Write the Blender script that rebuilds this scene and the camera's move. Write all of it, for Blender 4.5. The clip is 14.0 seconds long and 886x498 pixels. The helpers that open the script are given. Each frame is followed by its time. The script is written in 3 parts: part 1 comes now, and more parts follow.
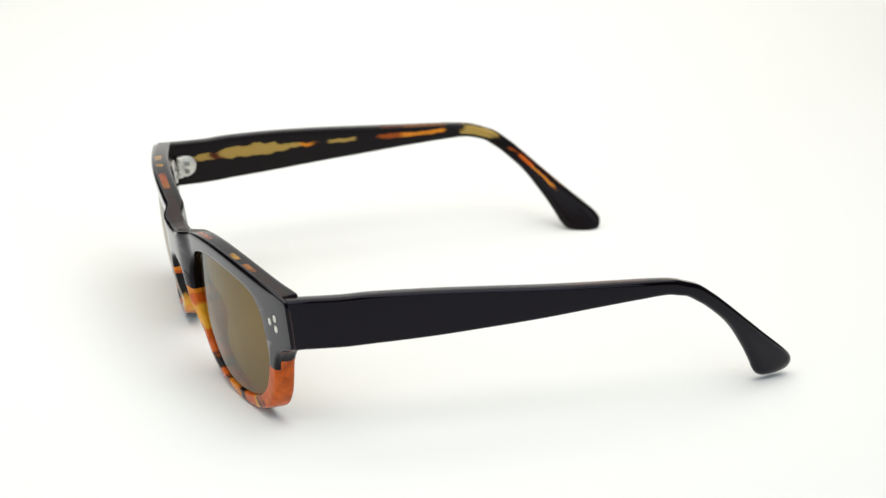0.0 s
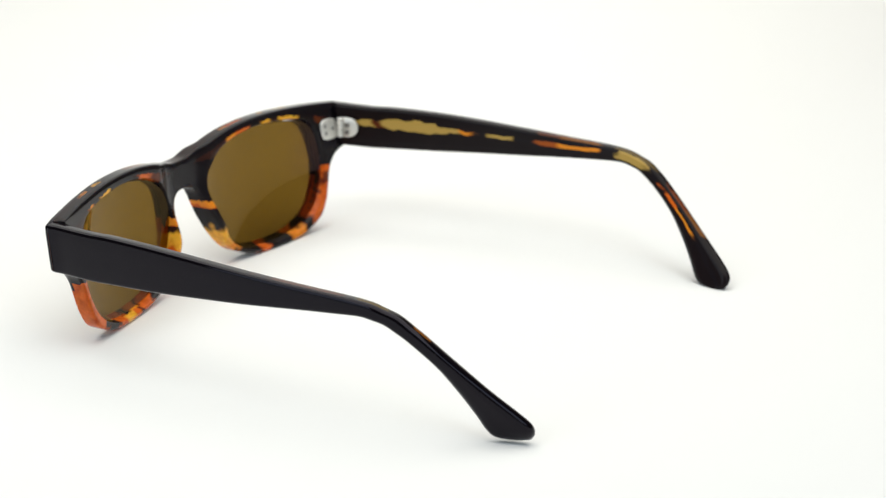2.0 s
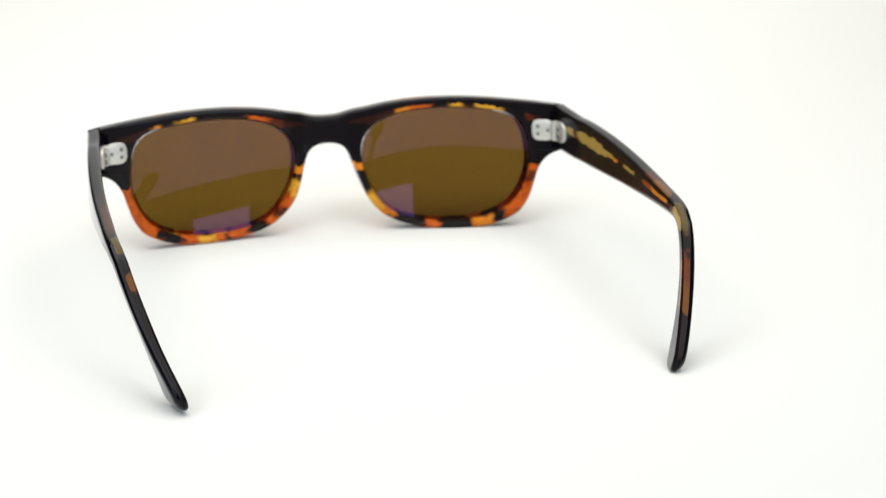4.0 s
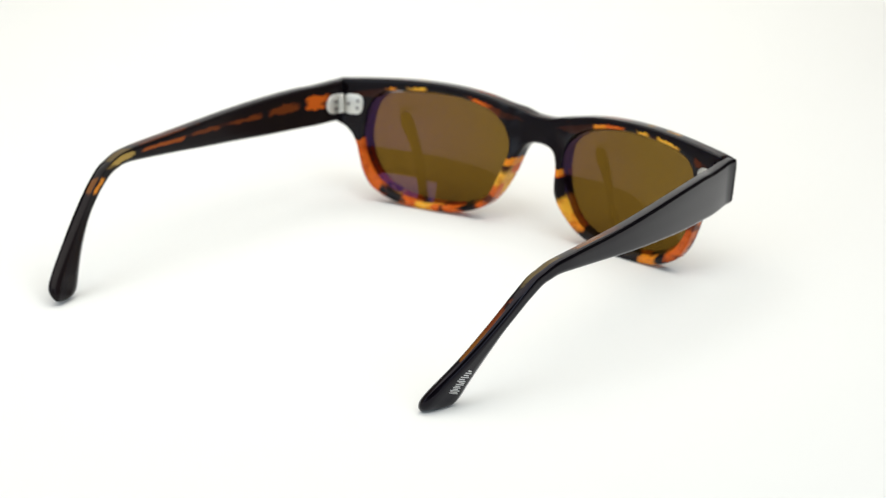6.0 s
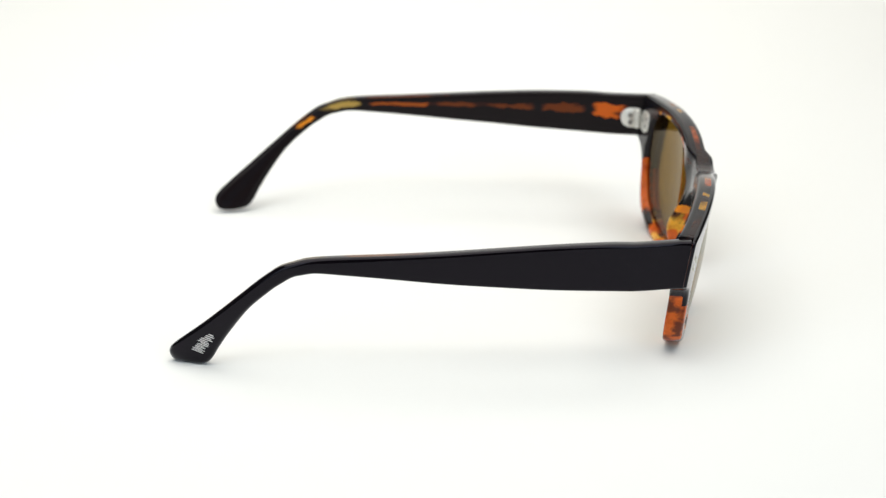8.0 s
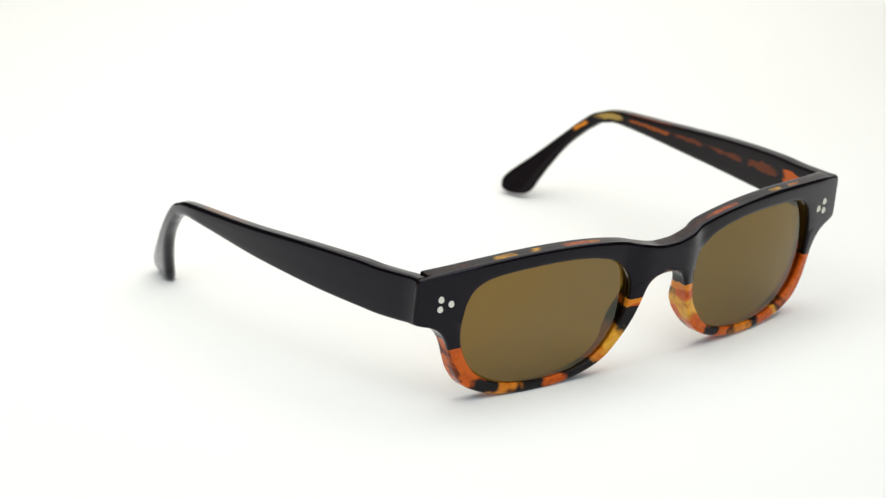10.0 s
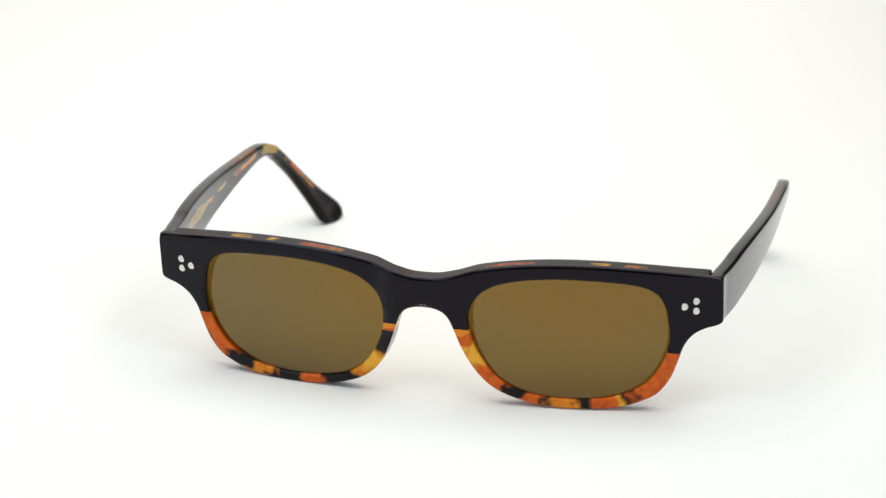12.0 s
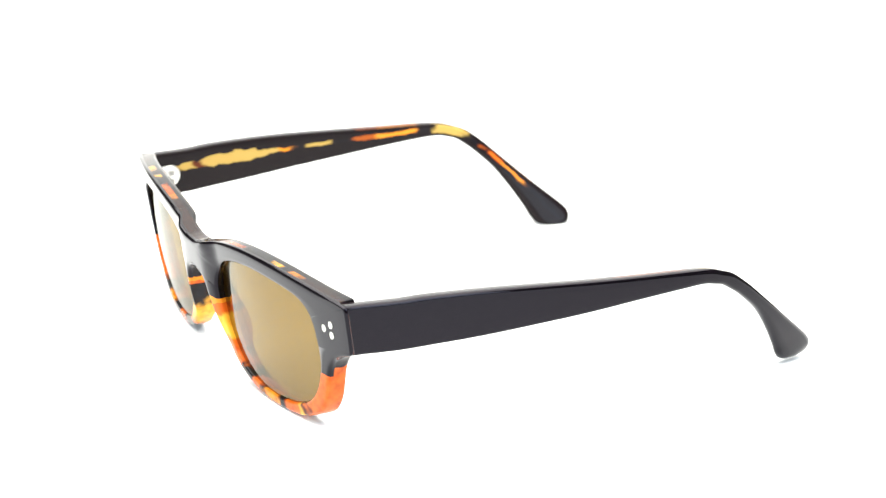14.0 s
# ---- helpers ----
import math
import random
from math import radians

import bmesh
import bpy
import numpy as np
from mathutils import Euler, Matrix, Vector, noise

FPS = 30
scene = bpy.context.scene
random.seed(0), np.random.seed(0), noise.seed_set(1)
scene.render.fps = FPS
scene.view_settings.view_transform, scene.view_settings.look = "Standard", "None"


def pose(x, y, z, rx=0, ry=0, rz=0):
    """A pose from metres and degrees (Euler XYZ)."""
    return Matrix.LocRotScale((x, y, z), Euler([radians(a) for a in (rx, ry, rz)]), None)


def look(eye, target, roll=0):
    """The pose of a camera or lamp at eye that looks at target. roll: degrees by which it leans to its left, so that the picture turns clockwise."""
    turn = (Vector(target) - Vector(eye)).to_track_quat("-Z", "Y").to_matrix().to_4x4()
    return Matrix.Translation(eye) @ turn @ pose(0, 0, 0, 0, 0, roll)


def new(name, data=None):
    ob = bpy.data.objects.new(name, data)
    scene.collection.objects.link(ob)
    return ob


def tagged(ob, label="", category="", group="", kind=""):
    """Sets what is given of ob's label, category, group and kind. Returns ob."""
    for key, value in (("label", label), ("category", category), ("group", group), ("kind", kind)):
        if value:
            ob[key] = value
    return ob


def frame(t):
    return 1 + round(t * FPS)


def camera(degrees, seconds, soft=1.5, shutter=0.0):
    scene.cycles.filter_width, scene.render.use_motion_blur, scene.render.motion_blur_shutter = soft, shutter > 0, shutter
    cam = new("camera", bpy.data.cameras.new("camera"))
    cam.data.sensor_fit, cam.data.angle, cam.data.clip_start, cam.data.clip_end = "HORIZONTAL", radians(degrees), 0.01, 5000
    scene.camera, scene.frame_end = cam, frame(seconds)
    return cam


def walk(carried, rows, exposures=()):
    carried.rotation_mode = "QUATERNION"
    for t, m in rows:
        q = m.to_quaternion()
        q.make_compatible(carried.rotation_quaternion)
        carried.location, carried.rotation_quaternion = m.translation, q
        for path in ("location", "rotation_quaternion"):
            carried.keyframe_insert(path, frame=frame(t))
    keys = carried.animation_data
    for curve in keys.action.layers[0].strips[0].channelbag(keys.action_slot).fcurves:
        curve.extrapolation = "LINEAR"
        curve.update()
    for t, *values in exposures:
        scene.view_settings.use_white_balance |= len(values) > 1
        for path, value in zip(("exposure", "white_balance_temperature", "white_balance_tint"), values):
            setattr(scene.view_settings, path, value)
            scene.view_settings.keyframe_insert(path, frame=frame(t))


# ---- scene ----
MM = 0.001
cam = camera(20.24, 14.0, soft=1.3)
cam.data.dof.use_dof, cam.data.dof.focus_distance, cam.data.dof.aperture_fstop = True, 0.612, 23.0
eye = pose(0.0020, -0.6430, 0.2289, 90 - 18.43) @ pose(0, 0, 0, 0, 0, 0.30)
walk(cam, [(0.0, eye), (14.0, eye)], exposures=[(0.0, 0.0), (13.5, 0.0), (13.7, 0.3), (14.0, 1.6)])

# ---- light: two soft lamps beside the camera and a large one overhead, in a plain studio ----
world = bpy.data.worlds.new("studio_world")
scene.world = world
world.use_nodes = True
world.node_tree.nodes["Background"].inputs[0].default_value = (1.0, 0.98, 0.95, 1)
world.node_tree.nodes["Background"].inputs[1].default_value = 0.05


def soft_lamp(name, eye_at, aim, width, height, watts, colour=(1, 0.99, 0.93)):
    data = bpy.data.lights.new(name, "AREA")
    data.shape, data.size, data.size_y = "RECTANGLE", width, height
    data.energy, data.color = watts, colour
    ob = new(name, data)
    ob.matrix_world = look(eye_at, aim)
    return ob


WINDOW_BLUE = (0.74, 0.88, 1.0)
soft_lamp("soft_lamp_left", (-0.78, -0.72, 0.53), (0, 0, 0.02), 0.60, 0.90, 2.8, WINDOW_BLUE)
soft_lamp("soft_lamp_right", (0.56, -0.88, 0.57), (0, 0, 0.02), 0.46, 0.90, 2.5, WINDOW_BLUE)
soft_lamp("soft_lamp_overhead", (0.0, 0.04, 1.50), (0, 0.04, 0.0), 2.5, 2.5, 47.8)


# ---- materials ----
def nodes_of(name):
    mat = bpy.data.materials.new(name)
    mat.use_nodes = True
    tree = mat.node_tree
    return mat, tree, tree.nodes["Principled BSDF"]


def node(tree, kind, **settings):
    made = tree.nodes.new(kind)
    for key, value in settings.items():
        if key == "operation":
            made.operation = value
        elif key == "blend":
            made.data_type, made.blend_type = "RGBA", value
        elif key == "colour":
            made.data_type = "RGBA"
    return made


def maths(tree, operation, a, b=None, c=None, clamp=False):
    made = node(tree, "ShaderNodeMath", operation=operation)
    made.use_clamp = clamp
    for slot, value in enumerate((a, b, c)):
        if value is None:
            continue
        if isinstance(value, (int, float)):
            made.inputs[slot].default_value = value
        else:
            tree.links.new(value, made.inputs[slot])
    return made.outputs[0]


def mixed(tree, factor, a, b):
    made = node(tree, "ShaderNodeMix", blend="MIX")
    for slot, value in ((0, factor), (6, a), (7, b)):
        if isinstance(value, (int, float)):
            made.inputs[slot].default_value = value
        elif isinstance(value, tuple):
            made.inputs[slot].default_value = (*value, 1)
        else:
            tree.links.new(value, made.inputs[slot])
    return made.outputs[2]


def noise_of(tree, coords, scale, detail=3.0, rough=0.5):
    made = node(tree, "ShaderNodeTexNoise")
    made.inputs["Scale"].default_value = scale
    made.inputs["Detail"].default_value = detail
    made.inputs["Roughness"].default_value = rough
    tree.links.new(coords, made.inputs["Vector"])
    return made.outputs[0]


def bands(tree, factor, low, high, stops, edge=0.006):
    """A colour band along factor, from low to high; stops: (value, colour) from which that colour holds."""
    span = node(tree, "ShaderNodeMapRange")
    span.inputs[1].default_value, span.inputs[2].default_value = low, high
    tree.links.new(factor, span.inputs[0])
    ramp = node(tree, "ShaderNodeValToRGB")
    ramp.color_ramp.interpolation = "LINEAR"
    flat = []
    for k, (value, colour) in enumerate(stops):
        place = (value - low) / (high - low)
        if k:
            flat.append((max(place - edge, 0), stops[k - 1][1]))
        flat.append((min(place + edge, 1), colour))
    elements = ramp.color_ramp.elements
    for k, (place, colour) in enumerate(flat):
        item = elements[k] if k < 2 else elements.new(place)
        item.position = place
        item.color = (*colour, 1)
    tree.links.new(span.outputs[0], ramp.inputs[0])
    return ramp.outputs[0]


INK = (0.010, 0.008, 0.010)
BROWN = (0.10, 0.022, 0.008)
ORANGE = (0.66, 0.125, 0.014)
AMBER = (0.76, 0.250, 0.020)
YELLOW = (0.84, 0.420, 0.040)
HORN = (0.46, 0.300, 0.075)
RUST = (0.34, 0.075, 0.012)
DULL = (0.36, 0.110, 0.022)
SMOKE = (0.035, 0.012, 0.009)
DARK_RUST = (0.15, 0.036, 0.010)


def plastic(bsdf, rough=0.16, level=0.18):
    bsdf.inputs["Roughness"].default_value = rough
    bsdf.inputs["IOR"].default_value = 1.48
    bsdf.inputs["Specular IOR Level"].default_value = level


def sheen(tree, bsdf, strength=0.55):
    """The polish of acetate: its reflection grows at a flat angle."""
    gloss, mix, weight = node(tree, "ShaderNodeBsdfGlossy"), node(tree, "ShaderNodeMixShader"), node(tree, "ShaderNodeLayerWeight")
    gloss.inputs[0].default_value = (0.95, 0.95, 1.0, 1)
    gloss.inputs[1].default_value = 0.12
    tree.links.new(maths(tree, "MULTIPLY", maths(tree, "POWER", weight.outputs["Facing"], 5.0), strength), mix.inputs[0])
    tree.links.new(bsdf.outputs[0], mix.inputs[1])
    tree.links.new(gloss.outputs[0], mix.inputs[2])
    tree.links.new(mix.outputs[0], tree.nodes["Material Output"].inputs[0])


def black_acetate():
    mat, tree, bsdf = nodes_of("black_acetate")
    coords = node(tree, "ShaderNodeTexCoord").outputs["Object"]
    grain = noise_of(tree, coords, 900, 2)
    tree.links.new(mixed(tree, grain, (0.0014, 0.0011, 0.0018), (0.0034, 0.0024, 0.0042)), bsdf.inputs["Base Color"])
    wear = noise_of(tree, coords, 160, 4)
    tree.links.new(maths(tree, "MULTIPLY_ADD", wear, 0.05, 0.03), bsdf.inputs["Roughness"])
    bsdf.inputs["IOR"].default_value = 1.48
    bsdf.inputs["Specular IOR Level"].default_value = 0.23
    bsdf.inputs["Specular Tint"].default_value = (0.90, 0.84, 1.0, 1)
    sheen(tree, bsdf)
    return mat


def tortoise_front():
    """Mottled acetate of the front: the mottles follow one another round each rim."""
    mat, tree, bsdf = nodes_of("tortoise_acetate_front")
    coords = node(tree, "ShaderNodeTexCoord").outputs["Object"]
    split = node(tree, "ShaderNodeSeparateXYZ")
    tree.links.new(coords, split.inputs[0])
    x, y, z = split.outputs
    warp = maths(tree, "SUBTRACT", noise_of(tree, coords, 240, 1.2), 0.5)
    warp2 = maths(tree, "SUBTRACT", noise_of(tree, coords, 700, 2), 0.5)
    outward = maths(tree, "SUBTRACT", maths(tree, "ABSOLUTE", x), 0.0345)
    up = maths(tree, "SUBTRACT", z, 0.018)
    angle = maths(tree, "MULTIPLY", maths(tree, "ARCTAN2", up, outward), 180 / math.pi)
    angle = maths(tree, "ADD", angle, maths(tree, "MULTIPLY", warp, 26.0))
    angle = maths(tree, "ADD", angle, maths(tree, "MULTIPLY", warp2, 5.0))
    rim_a = bands(tree, angle, -180, 10, [(-180, INK), (-177, INK), (-166, YELLOW), (-150, AMBER), (-139, INK), (-111, ORANGE), (-98, INK),
                                        (-64, AMBER), (-50, INK), (-37, ORANGE), (-4, ORANGE)], 0.014)
    rim_b = bands(tree, angle, -180, 10, [(-180, ORANGE), (-174, YELLOW), (-158, ORANGE), (-138, INK), (-127, ORANGE), (-109, INK), (-105, AMBER),
                                        (-81, INK), (-73, ORANGE), (-52, YELLOW), (-47, BROWN), (-41, ORANGE), (-4, ORANGE)], 0.011)
    rim_c = bands(tree, angle, -180, 10, [(-180, SMOKE), (-175, YELLOW), (-165, ORANGE), (-152, BROWN), (-145, ORANGE), (-136, INK), (-124, ORANGE), (-103, INK), (-99, ORANGE), (-86, YELLOW), (-75, ORANGE),
                                        (-58, INK), (-40, ORANGE), (-4, ORANGE)], 0.009)
    side = maths(tree, "GREATER_THAN", x, 0.0)
    bow = maths(tree, "MULTIPLY", maths(tree, "SUBTRACT", 1.0, maths(tree, "POWER", maths(tree, "DIVIDE", x, 0.065), 2.0)), 0.0082)
    depth = maths(tree, "SUBTRACT", maths(tree, "ADD", y, bow), maths(tree, "MULTIPLY", maths(tree, "SUBTRACT", 0.027, z), 0.15))
    rim_b = mixed(tree, maths(tree, "GREATER_THAN", maths(tree, "ADD", depth, maths(tree, "MULTIPLY", warp2, 0.002)), 0.0030), rim_b, rim_c)
    rim = mixed(tree, side, rim_a, rim_b)
    tint = noise_of(tree, coords, 420, 4)
    shaded = node(tree, "ShaderNodeMix", blend="MULTIPLY")
    tree.links.new(maths(tree, "MULTIPLY", maths(tree, "SUBTRACT", tint, 0.45, clamp=True), 3.0, clamp=True), shaded.inputs[0])
    tree.links.new(rim, shaded.inputs[6])
    shaded.inputs[7].default_value = (0.62, 0.42, 0.3, 1)
    rim = shaded.outputs[2]
    # the outer flanks run to dark streaks behind the face
    blot = maths(tree, "MULTIPLY", maths(tree, "SUBTRACT", noise_of(tree, coords, 260, 3), 0.44, clamp=True), 7.0, clamp=True)
    flank = maths(tree, "MULTIPLY", maths(tree, "GREATER_THAN", outward, 0.0225), maths(tree, "GREATER_THAN", y, 0.0015))
    rim = mixed(tree, maths(tree, "MULTIPLY", maths(tree, "MULTIPLY", blot, flank), maths(tree, "MULTIPLY_ADD", side, -0.6, 0.8)), rim, SMOKE)
    # the brow: nearly black, with short amber patches
    xw = maths(tree, "ADD", x, maths(tree, "MULTIPLY", warp, 0.009))
    brow_b = bands(tree, xw, 0.0, 0.072, [(0.0, SMOKE), (0.013, BROWN), (0.017, ORANGE), (0.025, INK), (0.041, YELLOW), (0.0445, INK), (0.049, AMBER), (0.053, SMOKE)], 0.014)
    brow_a = bands(tree, maths(tree, "MULTIPLY", xw, -1.0), 0.0, 0.072,
                   [(0.0, SMOKE), (0.021, AMBER), (0.024, ORANGE), (0.031, INK), (0.0378, YELLOW), (0.0415, SMOKE), (0.0455, YELLOW), (0.0515, INK), (0.058, BROWN), (0.061, SMOKE)], 0.012)
    brow = mixed(tree, side, brow_a, brow_b)
    edge = maths(tree, "ADD", z, maths(tree, "MULTIPLY", warp2, 0.0016))
    # along the rear brink of each lens opening, and duller on the top, where the layers run together
    arc = maths(tree, "SUBTRACT", maths(tree, "ABSOLUTE", x), 0.036)
    brink = maths(tree, "SUBTRACT", 0.0368, maths(tree, "MULTIPLY", maths(tree, "MULTIPLY", arc, arc), 5.7))
    rear = maths(tree, "MULTIPLY", maths(tree, "LESS_THAN", edge, brink), maths(tree, "GREATER_THAN", depth, 0.0022))
    rear = maths(tree, "MULTIPLY", rear, maths(tree, "GREATER_THAN", edge, 0.0315))
    upper = maths(tree, "MULTIPLY", maths(tree, "GREATER_THAN", edge, brink), maths(tree, "LESS_THAN", depth, 0.0030))
    veil = maths(tree, "MULTIPLY", upper, maths(tree, "MULTIPLY_ADD", noise_of(tree, coords, 500, 3), 0.75, 0.03))
    brow = mixed(tree, maths(tree, "MAXIMUM", rear, veil), INK, brow)
    above = maths(tree, "GREATER_THAN", maths(tree, "ADD", z, maths(tree, "MULTIPLY", warp, 0.004)), 0.0182)
    colour = mixed(tree, above, rim, brow)
    # the nose flank keeps a little amber above the line
    near_nose = maths(tree, "LESS_THAN", maths(tree, "ABSOLUTE", x), 0.0112)
    low = maths(tree, "LESS_THAN", edge, 0.0202)
    colour = mixed(tree, maths(tree, "MULTIPLY", maths(tree, "MULTIPLY", near_nose, low), above), colour, AMBER)
    # the cut side of the endpieces shows a brown layer
    side_cut = maths(tree, "MULTIPLY", maths(tree, "GREATER_THAN", maths(tree, "ABSOLUTE", x), 0.0709), above)
    colour = mixed(tree, side_cut, colour, (0.16, 0.065, 0.025))
    tree.links.new(colour, bsdf.inputs["Base Color"])
    plastic(bsdf)
    bsdf.inputs["Subsurface Weight"].default_value = 0.25
    bsdf.inputs["Subsurface Radius"].default_value = (1.0, 0.35, 0.08)
    bsdf.inputs["Subsurface Scale"].default_value = 0.0015
    sheen(tree, bsdf, 0.18)
    return mat


def tortoise_temple(name, stops, widths, bright_to):
    """Mottled acetate of a temple: streaks along it; u of the map runs along in metres, v from the lower to the upper edge."""
    mat, tree, bsdf = nodes_of(name)
    where = node(tree, "ShaderNodeTexCoord")
    coords = where.outputs["Object"]
    split = node(tree, "ShaderNodeSeparateXYZ")
    tree.links.new(where.outputs["UV"], split.inputs[0])
    u, v, _ = split.outputs
    drawn = node(tree, "ShaderNodeVectorMath", operation="MULTIPLY")          # the mottle is drawn out along the arm
    tree.links.new(coords, drawn.inputs[0])
    drawn.inputs[1].default_value = (1.0, 0.35, 1.0)
    warp = maths(tree, "SUBTRACT", noise_of(tree, drawn.outputs[0], 420, 3), 0.5)
    fine = maths(tree, "SUBTRACT", noise_of(tree, drawn.outputs[0], 1100, 2), 0.5)
    along = maths(tree, "ADD", u, maths(tree, "MULTIPLY", warp, 0.009))
    streak = bands(tree, along, 0.0, 0.145, stops)
    reach = bands(tree, along, 0.0, 0.145, [(at, (w, w, w)) for at, w in widths])
    drift = maths(tree, "ADD", maths(tree, "MULTIPLY", warp, 0.22), maths(tree, "MULTIPLY", fine, 0.08))
    off = maths(tree, "ABSOLUTE", maths(tree, "SUBTRACT", maths(tree, "ADD", v, drift), 0.60))
    core = maths(tree, "LESS_THAN", off, reach)
    tail = maths(tree, "MULTIPLY", maths(tree, "GREATER_THAN", u, 0.058), maths(tree, "LESS_THAN", u, bright_to))
    tail = maths(tree, "MULTIPLY", tail, maths(tree, "GREATER_THAN", v, 0.93))
    colour = mixed(tree, maths(tree, "MAXIMUM", core, maths(tree, "MULTIPLY", tail, 0.2)), (0.010, 0.007, 0.008), streak)
    tree.links.new(colour, bsdf.inputs["Base Color"])
    plastic(bsdf, 0.16, 0.12)
    sheen(tree, bsdf)
    return mat


def lens_skin(name, tint, gloss, slant, grazing):
    """One face of a tinted lens: clear to look through, with a thin coloured reflection that grows at a flat angle."""
    mat = bpy.data.materials.new(name)
    mat.use_nodes = True
    tree = mat.node_tree
    tree.nodes.remove(tree.nodes["Principled BSDF"])
    clear, shine, sheen = node(tree, "ShaderNodeBsdfTransparent"), node(tree, "ShaderNodeBsdfGlossy"), node(tree, "ShaderNodeBsdfGlossy")
    clear.inputs[0].default_value = (*tint, 1)
    shine.inputs[1].default_value = 0.03
    sheen.inputs[0].default_value = (0.9, 0.9, 0.88, 1)
    sheen.inputs[1].default_value = 0.03
    both, mix = node(tree, "ShaderNodeAddShader"), node(tree, "ShaderNodeMixShader")
    tree.links.new(clear.outputs[0], both.inputs[0])
    tree.links.new(shine.outputs[0], both.inputs[1])
    weight = node(tree, "ShaderNodeLayerWeight")
    turned = maths(tree, "MULTIPLY", maths(tree, "SUBTRACT", weight.outputs["Facing"], 0.08, clamp=True), 5.0, clamp=True)
    tree.links.new(mixed(tree, turned, gloss, slant), shine.inputs[0])          # a coating changes its tint with the angle
    tree.links.new(maths(tree, "MULTIPLY", maths(tree, "POWER", weight.outputs["Facing"], 5.0), grazing), mix.inputs[0])
    tree.links.new(both.outputs[0], mix.inputs[1])
    tree.links.new(sheen.outputs[0], mix.inputs[2])
    tree.links.new(mix.outputs[0], tree.nodes["Material Output"].inputs[0])
    return mat


def metal(name, colour, rough):
    mat, tree, bsdf = nodes_of(name)
    coords = node(tree, "ShaderNodeTexCoord").outputs["Object"]
    tree.links.new(maths(tree, "MULTIPLY_ADD", noise_of(tree, coords, 1500, 3), 0.25, rough - 0.12), bsdf.inputs["Roughness"])
    bsdf.inputs["Base Color"].default_value = (*colour, 1)
    bsdf.inputs["Metallic"].default_value = 1.0
    return mat


def matt(name, colour, amount=0.03, scale=30.0, rough=0.6, bump=0.0):
    mat, tree, bsdf = nodes_of(name)
    coords = node(tree, "ShaderNodeTexCoord").outputs["Object"]
    low = tuple(c * (1 - amount) for c in colour)
    tree.links.new(mixed(tree, noise_of(tree, coords, scale, 5), low, colour), bsdf.inputs["Base Color"])
    bsdf.inputs["Roughness"].default_value = rough
    if bump:
        relief = node(tree, "ShaderNodeBump")
        relief.inputs["Strength"].default_value = bump
        relief.inputs["Distance"].default_value = 0.0002
        tree.links.new(noise_of(tree, coords, 1400, 3), relief.inputs["Height"])
        tree.links.new(relief.outputs[0], bsdf.inputs["Normal"])
    return mat


BLACK = black_acetate()
TORT = tortoise_front()
SEAM = matt("acetate_seam", (0.060, 0.016, 0.011), 0.3, 400, 0.2)
TEMPLE_A = tortoise_temple("tortoise_acetate_pale", [(0.0, INK), (0.006, HORN), (0.010, BROWN), (0.0135, HORN), (0.037, AMBER), (0.042, INK), (0.046, HORN), (0.054, INK),
                           (0.062, RUST), (0.069, AMBER), (0.081, INK), (0.087, HORN), (0.0975, INK), (0.105, ORANGE), (0.113, AMBER), (0.121, INK)],
                           [(0.0, 0.10), (0.0135, 0.14), (0.030, 0.08), (0.037, 0.05), (0.046, 0.06), (0.062, 0.11), (0.087, 0.30), (0.0975, 0.1), (0.105, 0.12), (0.113, 0.07)], 0.122)
TEMPLE_B = tortoise_temple("tortoise_acetate_dark", [(0.0, INK), (0.006, ORANGE), (0.0135, INK), (0.018, DARK_RUST), (0.029, INK), (0.033, DARK_RUST),
                           (0.044, SMOKE), (0.050, DARK_RUST), (0.060, SMOKE), (0.064, RUST), (0.083, INK), (0.087, HORN), (0.0945, INK), (0.1, AMBER), (0.105, INK)],
                           [(0.0, 0.18), (0.0135, 0.1), (0.018, 0.10), (0.033, 0.06), (0.050, 0.07), (0.064, 0.09), (0.087, 0.22), (0.1, 0.16), (0.113, 0.12)], 0.118)
LENS_FRONT = lens_skin("lens_front_skin", (0.355, 0.265, 0.098), (0.084, 0.064, 0.033), (0.062, 0.066, 0.054), 0.8)
LENS_BACK = lens_skin("lens_back_skin", (0.355, 0.265, 0.098), (0.024, 0.011, 0.040), (0.033, 0.024, 0.012), 0.5)
LENS_EDGE = matt("lens_edge", (0.03, 0.015, 0.004), 0.2, 300, 0.3)
STEEL = metal("rivet_steel", (0.86, 0.85, 0.78), 0.62)
HINGE = metal("hinge_steel", (0.80, 0.79, 0.75), 0.55)
SCREW = metal("screw_steel", (0.30, 0.29, 0.28), 0.45)
PRINT = matt("white_print", (0.75, 0.75, 0.74), 0.1, 900)
PAPER = matt("white_paper", (0.86, 0.855, 0.835), 0.012, 12, 0.55)
PLASTER = matt("grey_plaster", (0.30, 0.29, 0.28), 0.1, 3, 0.9)
BOARDS = matt("dark_floor", (0.10, 0.09, 0.08), 0.3, 6, 0.6)
TABLE = matt("table_laminate", (0.16, 0.15, 0.14), 0.15, 20, 0.5)


